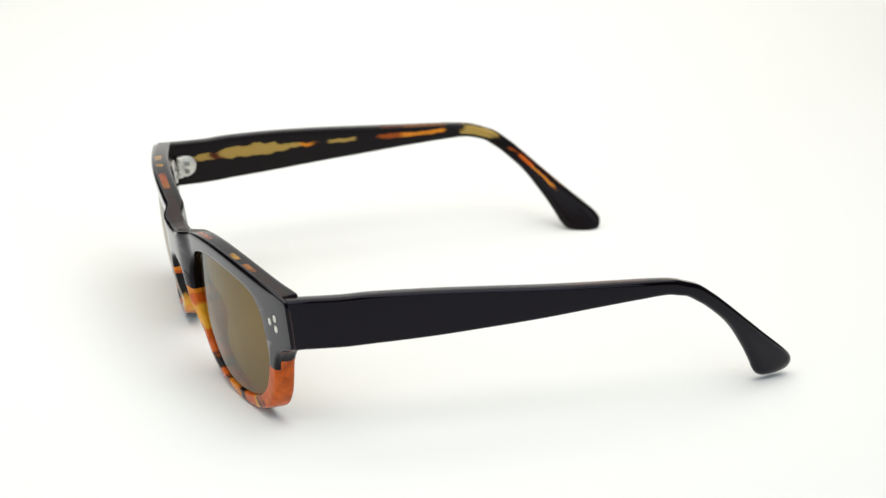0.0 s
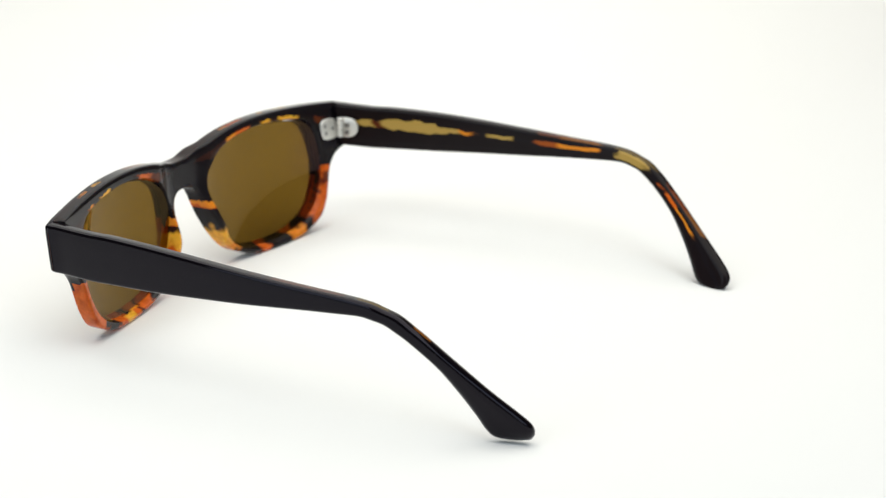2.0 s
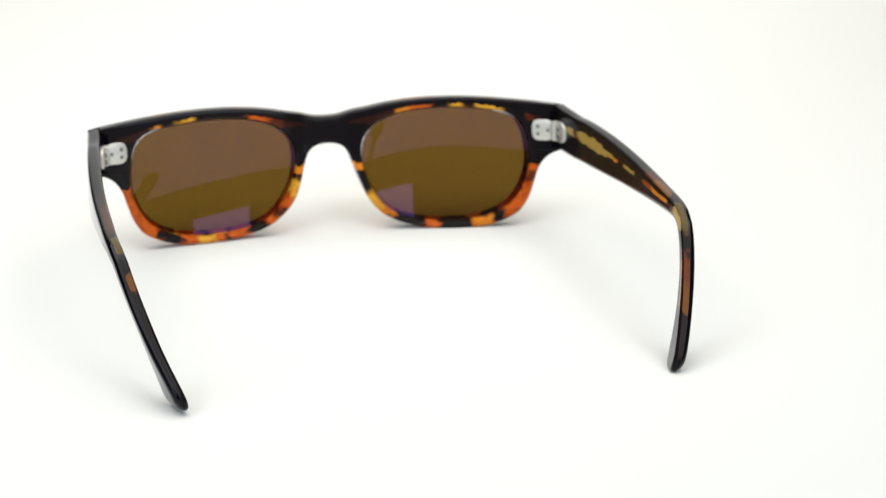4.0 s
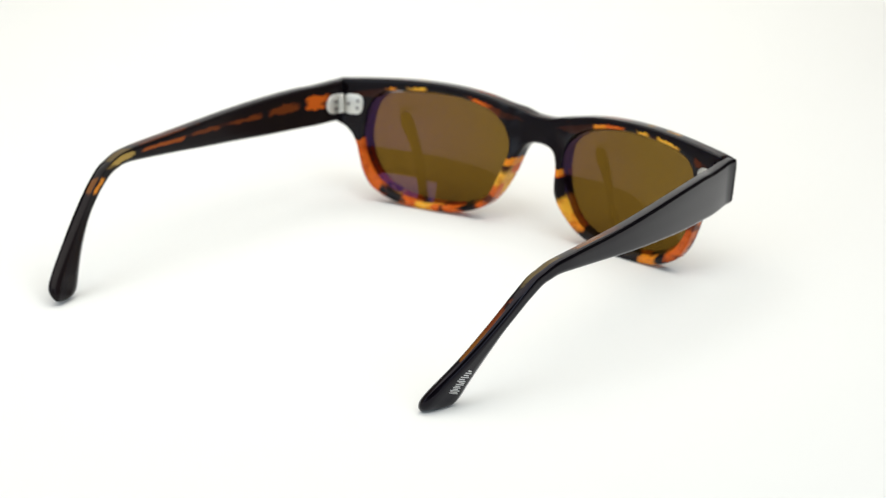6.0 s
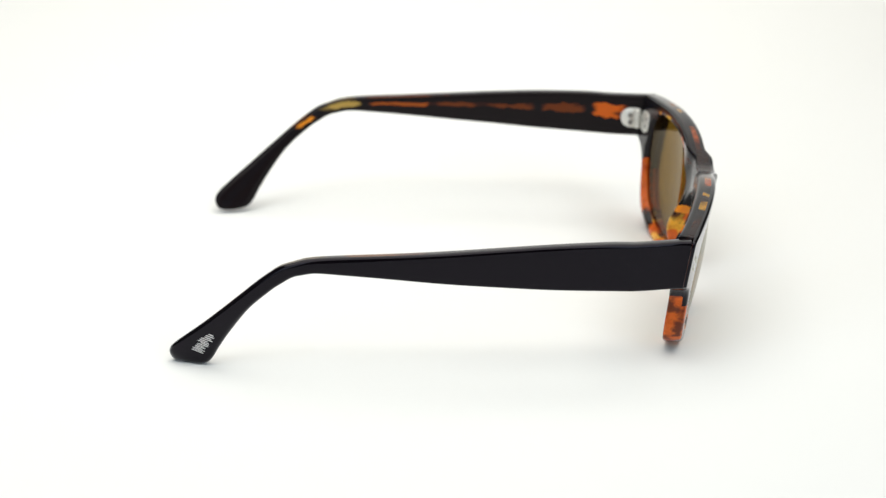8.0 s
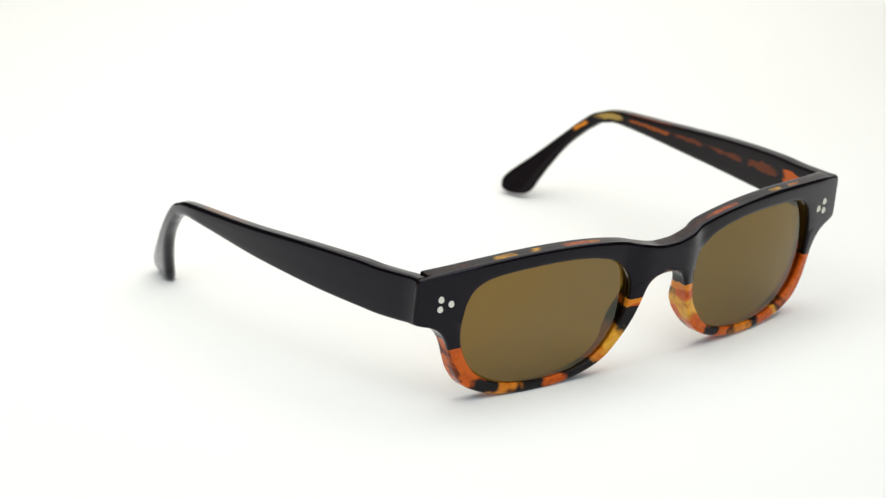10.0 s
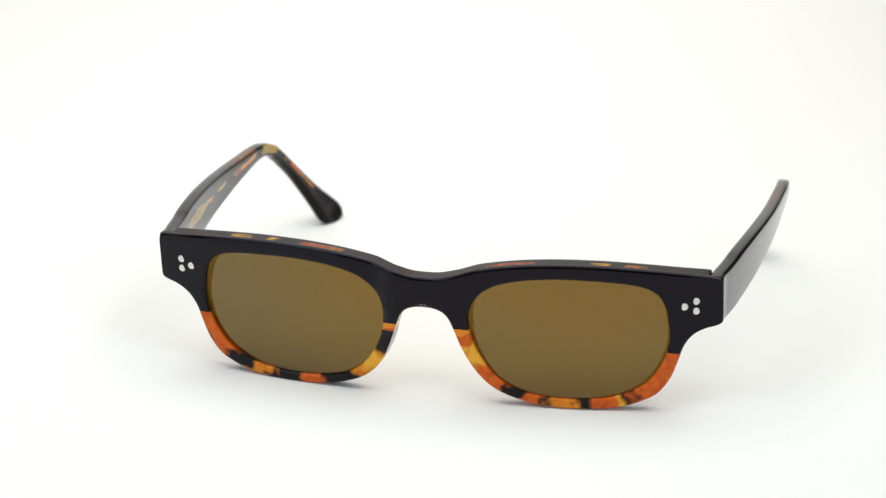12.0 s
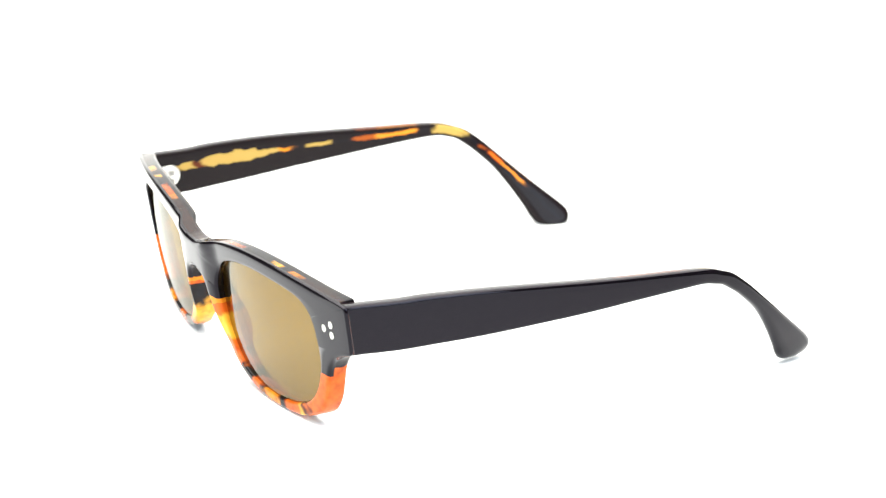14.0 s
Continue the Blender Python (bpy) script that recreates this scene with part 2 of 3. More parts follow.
# ---- building helpers ----
def part(name, bm, material, parent=None, label="", smooth=True):
    """Links a bmesh as one mesh object under a thing or a part."""
    mesh = bpy.data.meshes.new(name)
    bmesh.ops.recalc_face_normals(bm, faces=bm.faces)
    bm.to_mesh(mesh)
    bm.free()
    for mat in material if isinstance(material, (list, tuple)) else [material]:
        mesh.materials.append(mat)
    for poly in mesh.polygons:
        poly.use_smooth = smooth
    ob = new(name, mesh)
    ob.parent = parent
    return tagged(ob, label)


def crisp(ob):
    """Lets the large faces keep their own normals, so that only the rounded edges shade as round."""
    ob.modifiers.new("crisp", "WEIGHTED_NORMAL").keep_sharp = False
    return ob


def curve_through(points, steps):
    """A smooth open curve through points of any dimension, with that many steps from one to the next."""
    pts = [np.array(p, float) for p in points]
    pts = [2 * pts[0] - pts[1], *pts, 2 * pts[-1] - pts[-2]]
    out = []
    for a, b, c, d in zip(pts, pts[1:], pts[2:], pts[3:]):
        for k in range(steps):
            t = k / steps
            out.append(0.5 * (2 * b + (c - a) * t + (2 * a - 5 * b + 4 * c - d) * t * t + (3 * b - a - 3 * c + d) * t ** 3))
    out.append(pts[-2])
    return out


def smooth_step(t):
    t = min(1.0, max(0.0, t))
    return t * t * (3 - 2 * t)


def box(bm, x0, x1, y0, y1, z0, z1, bevel=0.0):
    made = bmesh.ops.create_cube(bm, size=1.0)
    for v in made["verts"]:
        v.co = ((x0 + x1) / 2 + v.co.x * (x1 - x0), (y0 + y1) / 2 + v.co.y * (y1 - y0), (z0 + z1) / 2 + v.co.z * (z1 - z0))
    if bevel:
        edges = list({e for v in made["verts"] for e in v.link_edges})
        bmesh.ops.bevel(bm, geom=edges, offset=bevel, segments=3, profile=0.5, affect="EDGES")


# ---- the studio ----
def studio():
    bm = bmesh.new()
    profile = [(-0.42, 0.0), (0.60, 0.0)]
    for k in range(1, 13):
        a = math.pi / 2 * k / 12
        profile.append((0.60 + 0.30 * math.sin(a), 0.30 - 0.30 * math.cos(a)))
    profile.append((0.90, 1.3))
    rows = []
    for y, z in profile:
        rows.append([bm.verts.new((x, y, z)) for x in (-0.5, 0.5)])
    for a, b in zip(rows, rows[1:]):
        bm.faces.new((a[0], a[1], b[1], b[0]))
    sweep = part("backdrop", bm, PAPER)
    sweep.location.z = -0.00052          # the tips and rims just touch it
    thick = sweep.modifiers.new("thickness", "SOLIDIFY")
    thick.thickness, thick.offset = 0.003, 1.0
    tagged(sweep, "seamless white paper sweep curving up behind the sunglasses", "backdrop", kind="structure")
    bm = bmesh.new()
    box(bm, -0.55, 0.55, -0.415, 0.95, -0.045, -0.0055, 0.004)
    for x in (-0.49, 0.49):
        for y in (-0.35, 0.88):
            box(bm, x - 0.03, x + 0.03, y - 0.03, y + 0.03, -0.75, -0.045)
    tagged(part("table", bm, TABLE, smooth=False), "plain dark studio table under white paper", "table", kind="structure")
    for name, spans, mat in (("floor", (-2.4, 2.4, -2.6, 2.4, -0.80, -0.75), BOARDS), ("ceiling", (-2.4, 2.4, -2.6, 2.4, 1.9, 1.95), PLASTER),
                             ("wall_north", (-2.4, 2.4, 2.4, 2.5, -0.8, 1.95), PLASTER), ("wall_south", (-2.4, 2.4, -2.7, -2.6, -0.8, 1.95), PLASTER),
                             ("wall_east", (2.4, 2.5, -2.7, 2.5, -0.8, 1.95), PLASTER), ("wall_west", (-2.5, -2.4, -2.7, 2.5, -0.8, 1.95), PLASTER)):
        bm = bmesh.new()
        box(bm, *spans)
        tagged(part(name, bm, mat, smooth=False), "plain studio " + name.split("_")[0], name.split("_")[0], kind="structure")


studio()


# ---- the sunglasses: x across the front, y back along the temples, z up; millimetres until the mesh is made ----
SEAT = Vector((0.0163, -0.0661, 0.0))          # the middle of the front, off the turntable's axis
HALF_OUTLINE = [(0, 33.2), (3.5, 33.4), (8, 34.5), (15, 36.2), (23, 37.4), (32, 38), (42, 38), (51, 37.5), (61.5, 36.6), (69.6, 35.6), (71.2, 34.5), (71.4, 29.5),
                (71.4, 24.5), (70.9, 23.4), (69.6, 22.8), (67.3, 22.1), (65.1, 20.9), (63.3, 19), (61.9, 16.4), (60.6, 12.4), (59.1, 8.5), (56.5, 4.7), (53.3, 2.6), (48.4, 0.7),
                (42.5, -0.2), (36, -0.5), (29.5, -0.1), (24, 0.9), (18.8, 2.7), (14.9, 5.2), (11.7, 9), (9.2, 14.3), (7.4, 19.3), (6, 22.6), (4.4, 24.3), (2.2, 25.1), (0, 25.3)]
LENS_OUTLINE = [(58.2, 26.7), (56.9, 29.8), (55, 31.7), (52.3, 32.9), (48.6, 33.6), (42.1, 34.1), (35.6, 34.3), (29.2, 34.1), (22.8, 33.3), (17.7, 31.9), (14.5, 30),
                (12.3, 27.7), (11.1, 25.2), (10.7, 22.2), (11, 18.8), (12, 15), (14, 11.2), (16.8, 7.5), (20, 5), (25.3, 3.1), (32, 2.3), (38.5, 2.3), (45, 3.1),
                (50.5, 5.2), (54.2, 8), (56.9, 12.1), (58.5, 16.5), (58.9, 20.9)]
CX, CZ = 34.5, 19.0


TWISTED = 0.02          # the front is a little out of true: one rim leans further back than the other


def face_y(x, z, sign=0):
    """The front face: bowed across, leaning back towards its lower edge, with a bridge that stands forward."""
    step = min(1.0, max(0.0, (13.2 - abs(x)) / 6.0))
    return -8.2 * (1 - (x / 65) ** 2) + (0.15 - sign * TWISTED * min(1.0, abs(x) / 30)) * (27 - z) - 1.7 * step * step * (3 - 2 * step)


def back_bulge(x, z):
    """The nose pads, built up on the back."""
    return 3.0 * math.exp(-((x - 9.3) / 4.5) ** 2 - ((z - 13.5) / 7.0) ** 2)


def lens_radius():
    ring = curve_through(LENS_OUTLINE + LENS_OUTLINE[:1], 8)[:-1]
    polar = sorted((math.atan2(q[1] - CZ, q[0] - CX), math.hypot(q[0] - CX, q[1] - CZ)) for q in ring)
    angles = np.array([p[0] for p in polar])
    radii = np.array([p[1] for p in polar])
    angles = np.concatenate([angles - 2 * math.pi, angles, angles + 2 * math.pi])
    radii = np.concatenate([radii] * 3)
    return lambda a: float(np.interp((a + math.pi) % (2 * math.pi) - math.pi, angles, radii))


RADIUS = lens_radius()


def front_half(bm, sign):
    outer = [np.array(q) for q in curve_through(HALF_OUTLINE, 6)]
    rim_count = len(outer)
    normals = []
    for k in range(rim_count):
        a, b = outer[max(k - 1, 0)], outer[min(k + 1, rim_count - 1)]
        d = (b - a) / np.linalg.norm(b - a)
        normals.append(np.array([d[1], -d[0]]))          # points inwards: the outline runs clockwise
    normals[0], normals[-1] = np.array([0.0, -1.0]), np.array([0.0, 1.0])
    for k in range(7):
        outer.append(np.array([0.0, 26.6 + k * 0.9]))
        normals.append(np.array([0.0, 0.0]))
    angles = []
    for q in outer:
        a = math.atan2(q[1] - CZ, q[0] - CX)
        while angles and a > angles[-1] + 1.0:
            a -= 2 * math.pi
        if angles:
            a = min(a, angles[-1] - 1e-4)
        angles.append(a)
    count = len(outer)
    # round the section: (which edge, inset, depth)
    section = [("o", 1.0, 0.0), ("o", 0.60, 0.06), ("o", 0.28, 0.22), ("o", 0.07, 0.47), ("o", 0.0, 0.80), ("o", 0.0, 0.92), ("o", 0.0, 0.98), ("o", 0.0, 1.35), ("o", 0.0, 3.9), ("o", 0.12, 4.5), ("o", 0.42, 4.88), ("o", 0.95, 5.0)]
    outer_rows = len(section)
    section += [("m", 0.25, 5.0), ("m", 0.5, 5.0), ("m", 0.75, 5.0)]
    section += [("l", 1.4, 5.0), ("l", 1.15, 4.85), ("l", 0.75, 3.6), ("l", 0.5, 2.2), ("l", 0.0, 1.2), ("l", 0.0, 0.7), ("l", 0.1, 0.22), ("l", 0.45, 0.0)]
    section += [("m", 0.75, 0.0), ("m", 0.5, 0.0), ("m", 0.25, 0.0)]
    grid = []
    for kind, inset, depth in section:
        row = []
        for q, n, a in zip(outer, normals, angles):
            flat_end = 0.06 if q[0] > 70.0 and depth > 3 else 1.0          # square where the temple butts on
            flat_end *= 1.0 - 0.65 * smooth_step((q[0] - 60) / 7)          # a finer edge round the endpiece
            edge = q + n * (inset * flat_end if kind == "o" else (0.95 if depth > 3 else 1.0) * flat_end)
            if depth > 1.0:
                edge = np.array([min(edge[0], 67.9 + 4 * max(0.0, 23.2 - edge[1])), edge[1]])          # rebated behind its face, where the temple sits
            way = np.array([math.cos(a), math.sin(a)])
            lens_edge = np.array([CX, CZ]) + way * (RADIUS(a) + (inset if kind == "l" else 1.4 if depth > 3 else 0.45))
            p = edge if kind == "o" else lens_edge if kind == "l" else edge * (1 - inset) + lens_edge * inset
            x, z = p
            y = face_y(x, z, sign) + depth + (back_bulge(x, z) * min(1.0, max(0.0, (depth - 1.4) / 2.6)))
            lift = 0.10 * depth * min(1.0, max(0.0, (z - 14) / 14))          # the brow's top slopes up towards the back
            row.append(bm.verts.new((sign * x * MM, y * MM, (z + lift) * MM)))
        grid.append(row)
    total = len(section)
    for r in range(total):
        for k in range(count):
            k2 = (k + 1) % count
            if r < outer_rows - 1 and k >= rim_count - 1:
                continue
            face = bm.faces.new((grid[r][k], grid[r][k2], grid[(r + 1) % total][k2], grid[(r + 1) % total][k]))
            middle = math.degrees(math.atan2(outer[k][1] - 18, outer[k][0] - CX))
            dark_span = -5 < middle < 176
            rim_inside = section[r][0] == "l" and section[(r + 1) % total][0] == "l" and section[(r + 1) % total][2] < 2.0
            shallow = rim_inside or (section[r][2] < 1.3 and section[(r + 1) % total][2] < 1.5)
            face.material_index = 0 if (shallow and dark_span) or (k >= rim_count - 1 and shallow) else 1
            if r < outer_rows and min(outer[k][0], outer[k2][0]) > 70.9:
                face.material_index = 2 if 0.6 < section[r][2] < 0.9 else 0          # the endpiece's side: a thin brown seam, then black


def cylinder(bm, centre, axis, radius, length, segments=20, dome=0.0):
    """A short rod with chamfered ends, along axis, in millimetres."""
    turn = Vector((0, 0, 1)).rotation_difference(Vector(axis)).to_matrix()
    rings = [(0.0, 0.0), (radius * 0.85, 0.0), (radius, length * 0.12), (radius, length * 0.85), (radius * 0.82, length), (0.0, length + dome)]
    loops = []
    for r, h in rings:
        if r == 0:
            loops.append([bm.verts.new((Vector(centre) + turn @ Vector((0, 0, h))) * MM)])
        else:
            loops.append([bm.verts.new((Vector(centre) + turn @ Vector((r * math.cos(2 * math.pi * k / segments), r * math.sin(2 * math.pi * k / segments), h))) * MM)
                          for k in range(segments)])
    for a, b in zip(loops, loops[1:]):
        for k in range(segments):
            k2 = (k + 1) % segments
            if len(a) == 1:
                bm.faces.new((a[0], b[k], b[k2]))
            elif len(b) == 1:
                bm.faces.new((a[k], b[0], a[k2]))
            else:
                bm.faces.new((a[k], b[k], b[k2], a[k2]))


def lens(sign):
    """A curved tinted lens with a front face, a back face and an edge."""
    bm = bmesh.new()
    around, rings = 72, 12
    layers = []
    for depth, beyond in ((-0.55, 0.3), (1.5, 0.8)):
        loops = []
        for r in range(1, rings + 1):
            loop = []
            for k in range(around):
                a = 2 * math.pi * k / around
                reach = (RADIUS(a) + beyond) * r / rings
                x, z = CX + reach * math.cos(a), CZ + reach * math.sin(a)
                y = face_y(max(x, 13.2), z, sign) + depth + (z - 18.5) ** 2 / 215 + (x - CX) ** 2 / 290 - 0.008 * (18.5 - z)
                loop.append(bm.verts.new((sign * x * MM, y * MM, z * MM)))
            loops.append(loop)
        y = face_y(CX, CZ, sign) + depth
        loops.insert(0, bm.verts.new((sign * CX * MM, y * MM, CZ * MM)))
        layers.append(loops)
    for index, loops in enumerate(layers):
        for k in range(around):
            k2 = (k + 1) % around
            bm.faces.new((loops[0], loops[1][k], loops[1][k2])).material_index = index
            for a, b in zip(loops[1:], loops[2:]):
                bm.faces.new((a[k], b[k], b[k2], a[k2])).material_index = index
    rims = [[bm.verts.new(v.co) for v in loops[-1]] for loops in layers]          # verts of its own, so that the faces stay crisp
    for k in range(around):
        k2 = (k + 1) % around
        bm.faces.new((rims[0][k], rims[1][k], rims[1][k2], rims[0][k2])).material_index = 2
    return bm


# a temple: upper and lower edge, (y, z) each, from the hinge to the tip
TEMPLE_EDGES = [(1.3, 35.7, 3.2, 23.2), (14, 35.7, 14, 23.3), (22, 36, 22, 23.7), (35.5, 35.8, 35.5, 24.4), (49, 35.2, 49, 25.4), (62.5, 34.4, 62.5, 26.4),
                (76, 33.7, 76, 27.6), (89.5, 33.1, 89, 28.6), (96.3, 32.5, 94.8, 28.8), (100.5, 31.3, 98, 28.2), (104.2, 29.9, 100.6, 27.4), (108.1, 27.2, 103.6, 25.4),
                (111.2, 24.8, 106.3, 23.3), (118.2, 18.9, 111.9, 17.9), (125.5, 12.7, 116.9, 11.1), (130.6, 8.5, 120.2, 5.8), (133.5, 5.9, 122.2, 2.2), (134.7, 4.1, 124.0, 0.5),
                (134.7, 2.3, 126.8, 0.0), (133.8, 0.8, 130.0, 0.0)]
DROP = {1: -0.1, -1: -0.35}                      # and one tip rests a little lower
TWIST = 0.11
BOW = {1: 5.0, -1: 6.8}                        # the arms splay unequally


def temple_x(y, sign):
    """The outer face in plan: bowed outwards, then turning in towards the tip."""
    bow = BOW[sign]
    if y < 88:
        return 71.33 + (bow + 0.07) * math.sin(math.pi / 2 * min(1.0, max(0.0, y - 5) / 70)) ** 0.9
    t = (y - 88) / 46
    return 71.4 + bow - (8.35 + bow) * (0.06 * t + 0.94 * t ** 2.2)


def slender(top, low, sign):
    """Thins the tail, from above on one arm and from below on the other, which sits a little higher."""
    tall = np.linalg.norm(top - low)
    if sign > 0:
        return top, low + (top - low) * 1.33 * smooth_step((low[0] - 96.5) / 19) / tall
    return top + (low - top) * 1.4 * smooth_step((low[0] - 98) / 22) / tall, low


def temple(sign):
    bm = bmesh.new()
    uv = bm.loops.layers.uv.new("UVMap")
    stations = curve_through(TEMPLE_EDGES, 5)
    stations.insert(1, stations[0] * 0.97 + stations[1] * 0.03)          # a square end
    count = len(stations)
    loops, runs, run = [], [], -3.6
    last = None
    for n, (ty, tz, by, bz) in enumerate(stations):
        top, low = np.array([ty, tz]), np.array([by, bz])
        top, low = slender(top, low, sign)
        tall = np.linalg.norm(top - low)
        mid = (top + low) / 2
        if last is not None:
            run += np.linalg.norm(mid - last)
        last = mid
        runs.append(run * MM)
        shrink = math.sqrt(1 - 0.9 * max(0.0, (n - count + 13) / 12) ** 2.5)          # a rounded tip
        full = 3.7 - 0.3 * min(1.0, max(0.0, (mid[0] - 70) / 55))
        wide = full * shrink
        inset = full * (1 - shrink) / 2
        round_by = 0.75 + 0.55 * smooth_step((mid[0] - 88) / 25)          # and fuller edges towards it
        r = min(round_by, wide * 0.42)
        e = min(round_by * 1.2, tall * 0.22) / tall
        # (height from the lower edge, depth from the outer face)
        spots = [(e, 0.0), (0.35, 0.0), (0.65, 0.0), (1 - e, 0.0), (1 - e * 0.3, r * 0.3), (1.0, r), (1.0, (r + wide / 2) / 2), (1.0, wide - r), (1 - e * 0.3, wide - r * 0.3), (1 - e, wide),
                 (0.75, wide), (0.5, wide), (0.25, wide), (e, wide), (e * 0.3, wide - r * 0.3), (0.0, wide - r), (0.0, (r + wide / 2) / 2), (0.0, r), (e * 0.3, r * 0.3)]
        loop = []
        for f, w in spots:
            y, z = low + (top - low) * f
            x = temple_x(mid[0], sign) - inset - w
            x += TWIST * (0.5 - f) * tall * min(1.0, max(0.0, (mid[0] - 95) / 17))          # the tail twists
            z += DROP[sign] * min(1.0, max(0.0, (y - 4) / 12))
            loop.append((bm.verts.new((sign * x * MM, y * MM, z * MM)), f))
        loops.append(loop)
    size = len(loops[0])
    for n in range(count - 1):
        for k in range(size):
            k2 = (k + 1) % size
            corners = ((n, k), (n, k2), (n + 1, k2), (n + 1, k))
            face = bm.faces.new([loops[i][j][0] for i, j in corners])
            face.material_index = 1 if 6 <= k <= 15 else 0
            for loop, (i, j) in zip(face.loops, corners):
                loop[uv].uv = (runs[i], loops[i][j][1])
    for end in (loops[0], loops[-1]):
        bm.faces.new([v for v, _ in end]).material_index = 1 if end is loops[0] else 0
    return bm


def hinge_plate(sign):
    """The rounded steel plate let into the back of the endpiece."""
    bm = bmesh.new()
    ring = []
    for k in range(28):
        a = 2 * math.pi * k / 28
        x = 63.6 + 3.3 * math.copysign(abs(math.cos(a)) ** 0.55, math.cos(a))
        z = 28.9 + 3.1 * math.copysign(abs(math.sin(a)) ** 0.75, math.sin(a))
        ring.append((x, z))
    levels = []
    for depth, scale in ((4.7, 1.0), (5.32, 1.0), (5.5, 0.93)):
        levels.append([bm.verts.new((sign * (63.6 + (x - 63.6) * scale) * MM, (face_y(x, z, sign) + depth) * MM, (28.9 + (z - 28.9) * scale) * MM)) for x, z in ring])
    for a, b in zip(levels, levels[1:]):
        for k in range(28):
            bm.faces.new((a[k], a[(k + 1) % 28], b[(k + 1) % 28], b[k]))
    bm.faces.new(levels[-1])
    bm.faces.new(levels[0])
    return bm


def hinge_leaf(sign):
    """The leaf on the temple, with a rounded rear end, and the knuckles at the corner."""
    bm = bmesh.new()
    ring = [(6.4, 25.9), (8.4, 25.9)]
    for k in range(13):
        a = -math.pi / 2 + math.pi * k / 12
        ring.append((8.7 + 3.0 * math.cos(a), 28.9 + 3.0 * math.sin(a)))
    ring += [(8.4, 31.9), (6.4, 31.9)]
    levels = []
    for depth, scale in ((3.4, 1.0), (4.25, 1.0), (4.45, 0.94)):
        levels.append([bm.verts.new((sign * (temple_x(y, sign) - depth) * MM, (8.9 + (y - 8.9) * scale) * MM, (28.9 + (z - 28.9) * scale) * MM)) for y, z in ring])
    size = len(ring)
    for a, b in zip(levels, levels[1:]):
        for k in range(size):
            bm.faces.new((a[k], a[(k + 1) % size], b[(k + 1) % size], b[k]))
    bm.faces.new(levels[-1])
    bm.faces.new(levels[0])
    return bm


def knuckle(sign, z):
    bm = bmesh.new()
    cylinder(bm, (sign * 66.7, 6.6, z), (0, 0, 1), 0.95, 1.05, 18)
    return bm


def marking(sign):
    """Worn white print near the tip, too small to read: short strokes along the tail."""
    bm = bmesh.new()
    rng = random.Random(4)
    stations = curve_through(TEMPLE_EDGES, 20)

    def spot(along, f, proud):
        ty, tz, by, bz = stations[int(round(along * 20))]
        top, low = slender(np.array([ty, tz]), np.array([by, bz]), sign)
        mid_y, tall = (top[0] + low[0]) / 2, np.linalg.norm(top - low)
        y, z = low + (top - low) * f
        x = temple_x(mid_y, sign) + TWIST * (0.5 - f) * tall * min(1.0, max(0.0, (mid_y - 95) / 17)) + proud
        return bm.verts.new((sign * x * MM, y * MM, (z + DROP[sign]) * MM))

    for k in range(7):
        at = 15.75 - 0.2 * k
        low, high = 0.28 + rng.uniform(-0.02, 0.03), 0.60 + rng.uniform(-0.03, 0.06)
        strokes = [(at, low, high)]
        strokes.append((at - 0.09, low + rng.uniform(0.0, 0.1), high - rng.uniform(0.0, 0.06)))
        for start, f0, f1 in strokes:
            spans = ((start, f0), (start - 0.06, f0), (start - 0.12, f1), (start - 0.06, f1))
            outer = [spot(u, f, 0.06) for u, f in spans]
            inner = [spot(u, f, -0.15) for u, f in spans]
            bm.faces.new(outer)
            bm.faces.new(inner)
            for j in range(4):
                bm.faces.new((outer[j], outer[(j + 1) % 4], inner[(j + 1) % 4], inner[j]))
    return bm


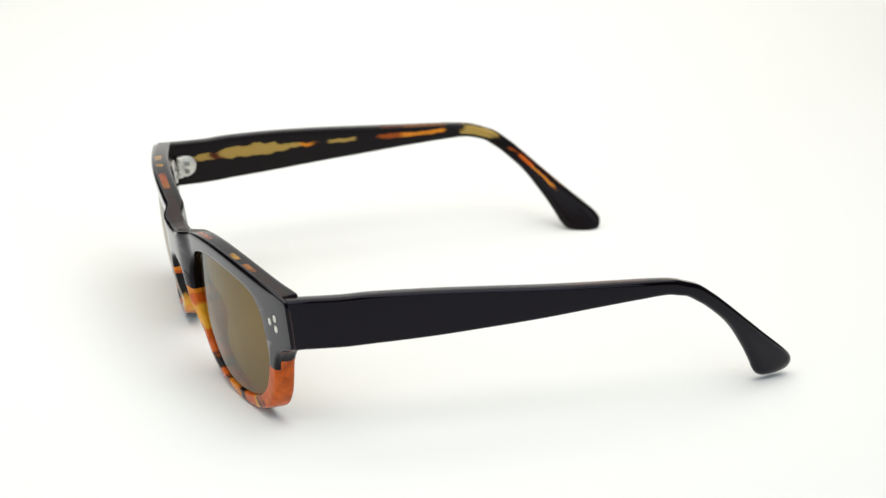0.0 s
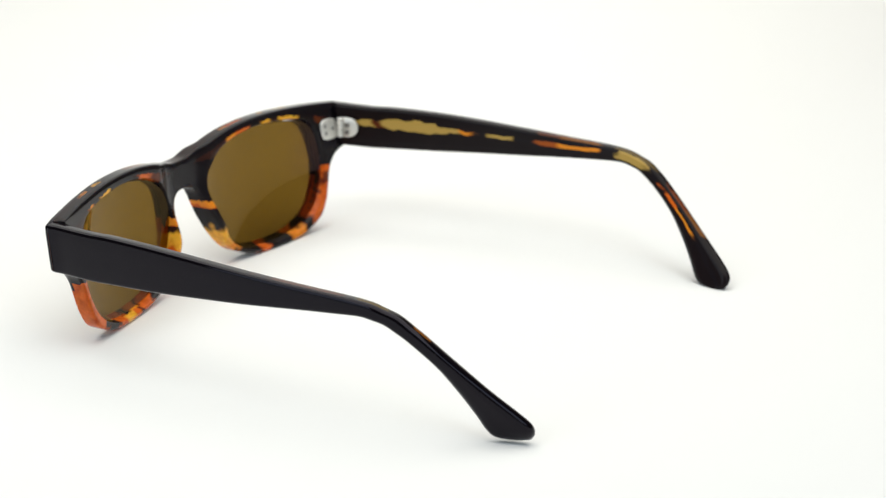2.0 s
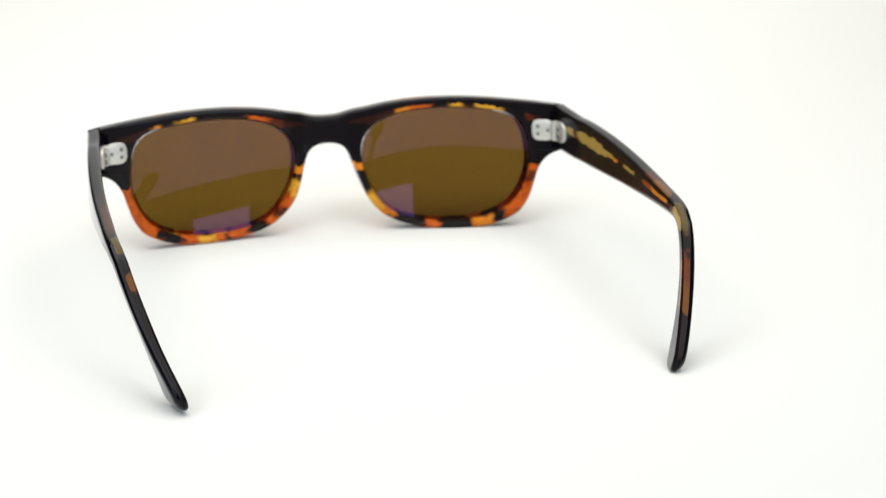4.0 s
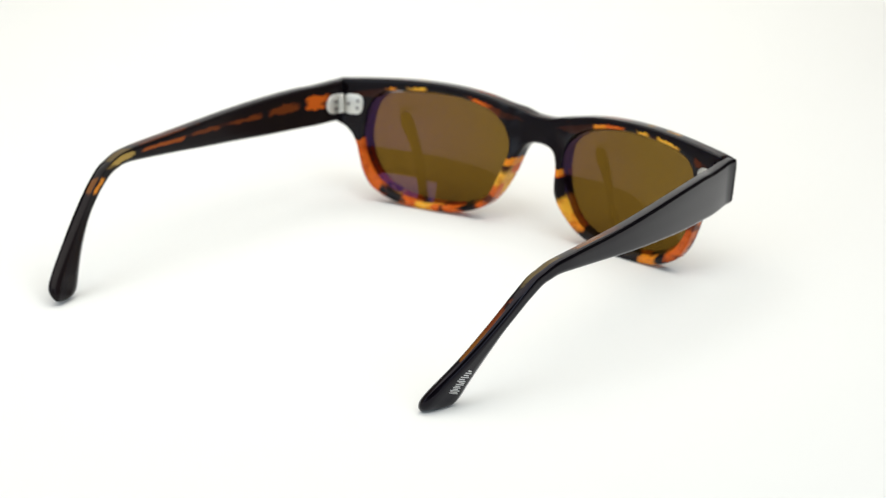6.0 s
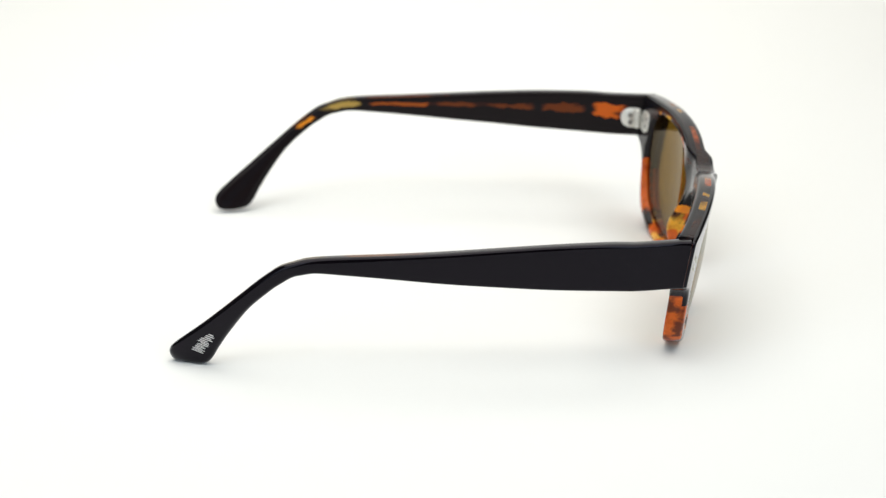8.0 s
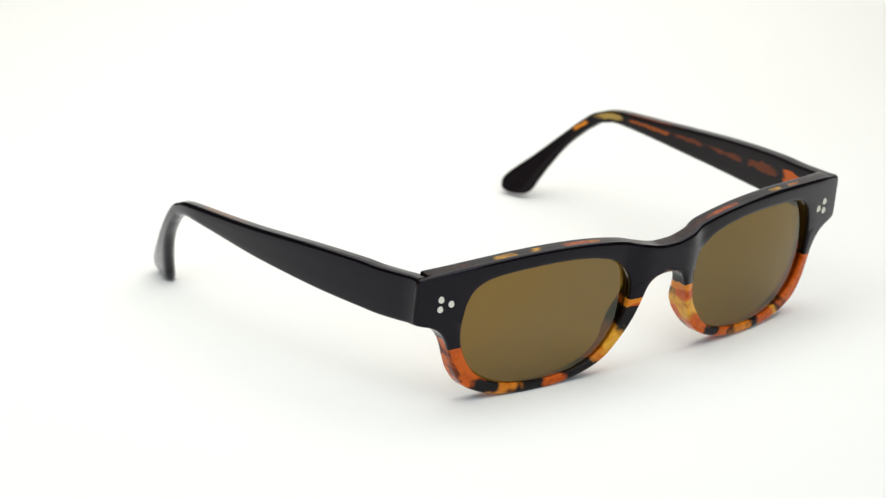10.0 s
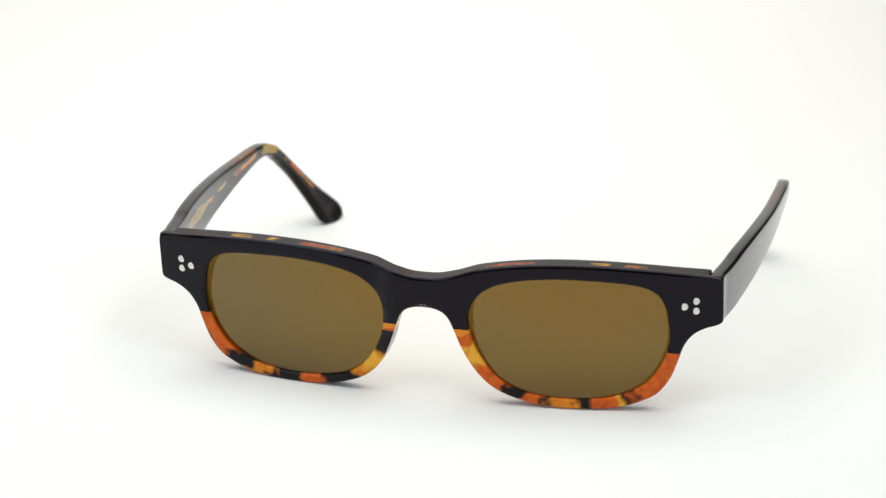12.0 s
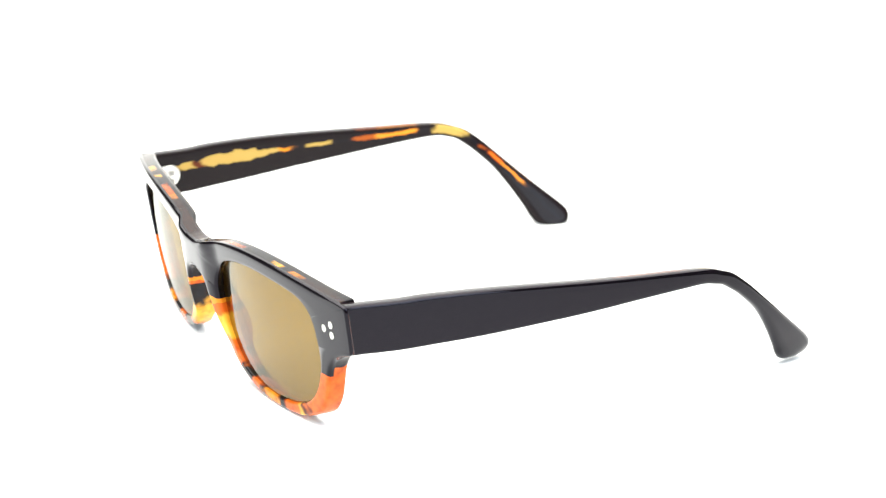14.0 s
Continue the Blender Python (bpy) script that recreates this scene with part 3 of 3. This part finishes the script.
def sunglasses():
    thing = new("sunglasses")
    tagged(thing, "black and amber tortoiseshell sunglasses, brown lenses, open on white paper", "sunglasses")
    seat = Matrix.Translation(SEAT) @ pose(0, 0, 0, 0, -0.27, 0)          # it leans a little to one side

    def fixed(name, bm, material, parent=thing, label="", smooth=True):
        ob = part(name, bm, material, parent, label, smooth)
        if parent is thing:
            ob.matrix_local = seat
        return ob

    bm = bmesh.new()
    for sign in (1, -1):
        front_half(bm, sign)
    bmesh.ops.remove_doubles(bm, verts=bm.verts, dist=2e-6)
    front = fixed("front_frame", bm, [BLACK, TORT, SEAM], label="black brow over amber tortoiseshell rims")
    crisp(front)
    for sign in (1, -1):
        fixed("lens", lens(sign), [LENS_FRONT, LENS_BACK, LENS_EDGE], label="brown tinted lens")
        for x, z in ((65.0, 29.6), (62.3, 28.1), (65.0, 27.0)):
            bm = bmesh.new()
            cylinder(bm, (sign * x, face_y(x, z, sign) + 0.5, z), (0, -1, -0.095), 0.94, 0.62, 20, 0.06)
            fixed("rivet", bm, STEEL, front, "small round steel rivet")
        plate = fixed("hinge_plate", hinge_plate(sign), HINGE, front, "silver hinge plate")
        for x, z in ((62.0, 30.0), (62.0, 27.8), (64.9, 28.9)):
            bm = bmesh.new()
            cylinder(bm, (sign * x, face_y(x, z, sign) + 5.25, z), (0, 1, 0.095), 0.55, 0.4, 14)
            part("screw", bm, SCREW, plate, "dark pin head")
        arm = fixed("temple", temple(sign), [BLACK, TEMPLE_B if sign > 0 else TEMPLE_A],
                    label="glossy black temple arm, dark tortoiseshell inside" if sign > 0 else "glossy black temple arm, yellow-streaked tortoiseshell inside")
        crisp(arm)
        fixed("hinge_leaf", hinge_leaf(sign), HINGE, arm, "silver hinge leaf")
        for z in (26.1, 27.3, 28.5, 29.7, 30.9):
            fixed("hinge_knuckle", knuckle(sign, z), HINGE, arm)
        for z in (27.6, 29.9):
            bm = bmesh.new()
            box(bm, min(sign * 66.6, sign * 67.2) * MM, max(sign * 66.6, sign * 67.2) * MM, 8.2 * MM, 9.4 * MM, (z - 0.55) * MM, (z + 0.55) * MM)
            fixed("slot", bm, SCREW, arm, "dark slot", smooth=False)
        if sign < 0:
            fixed("marking", marking(sign), PRINT, arm, "worn white print", smooth=False)
    return thing


glasses = sunglasses()


# ---- the turning ----
TURN = [(0.0, 288.41), (0.5, 277.60), (1.0, 265.94), (1.5, 254.00), (2.0, 242.13), (2.5, 230.25), (3.0, 218.27), (3.5, 206.06), (4.0, 193.56), (4.5, 180.74),
        (5.0, 167.97), (5.5, 155.46), (6.0, 142.58), (6.5, 129.43), (7.0, 116.24), (7.5, 102.93), (8.0, 89.17), (8.5, 75.66), (9.0, 62.84), (9.5, 50.14),
        (10.0, 37.55), (10.5, 24.68), (11.0, 11.86), (11.5, -1.05), (12.0, -14.12), (12.5, -26.91), (13.0, -39.44), (13.5, -51.68), (14.0, -64.04)]


def motions():
    walk(glasses, [(t, pose(0, 0, 0, 0, 0, a)) for t, a in TURN])


motions()
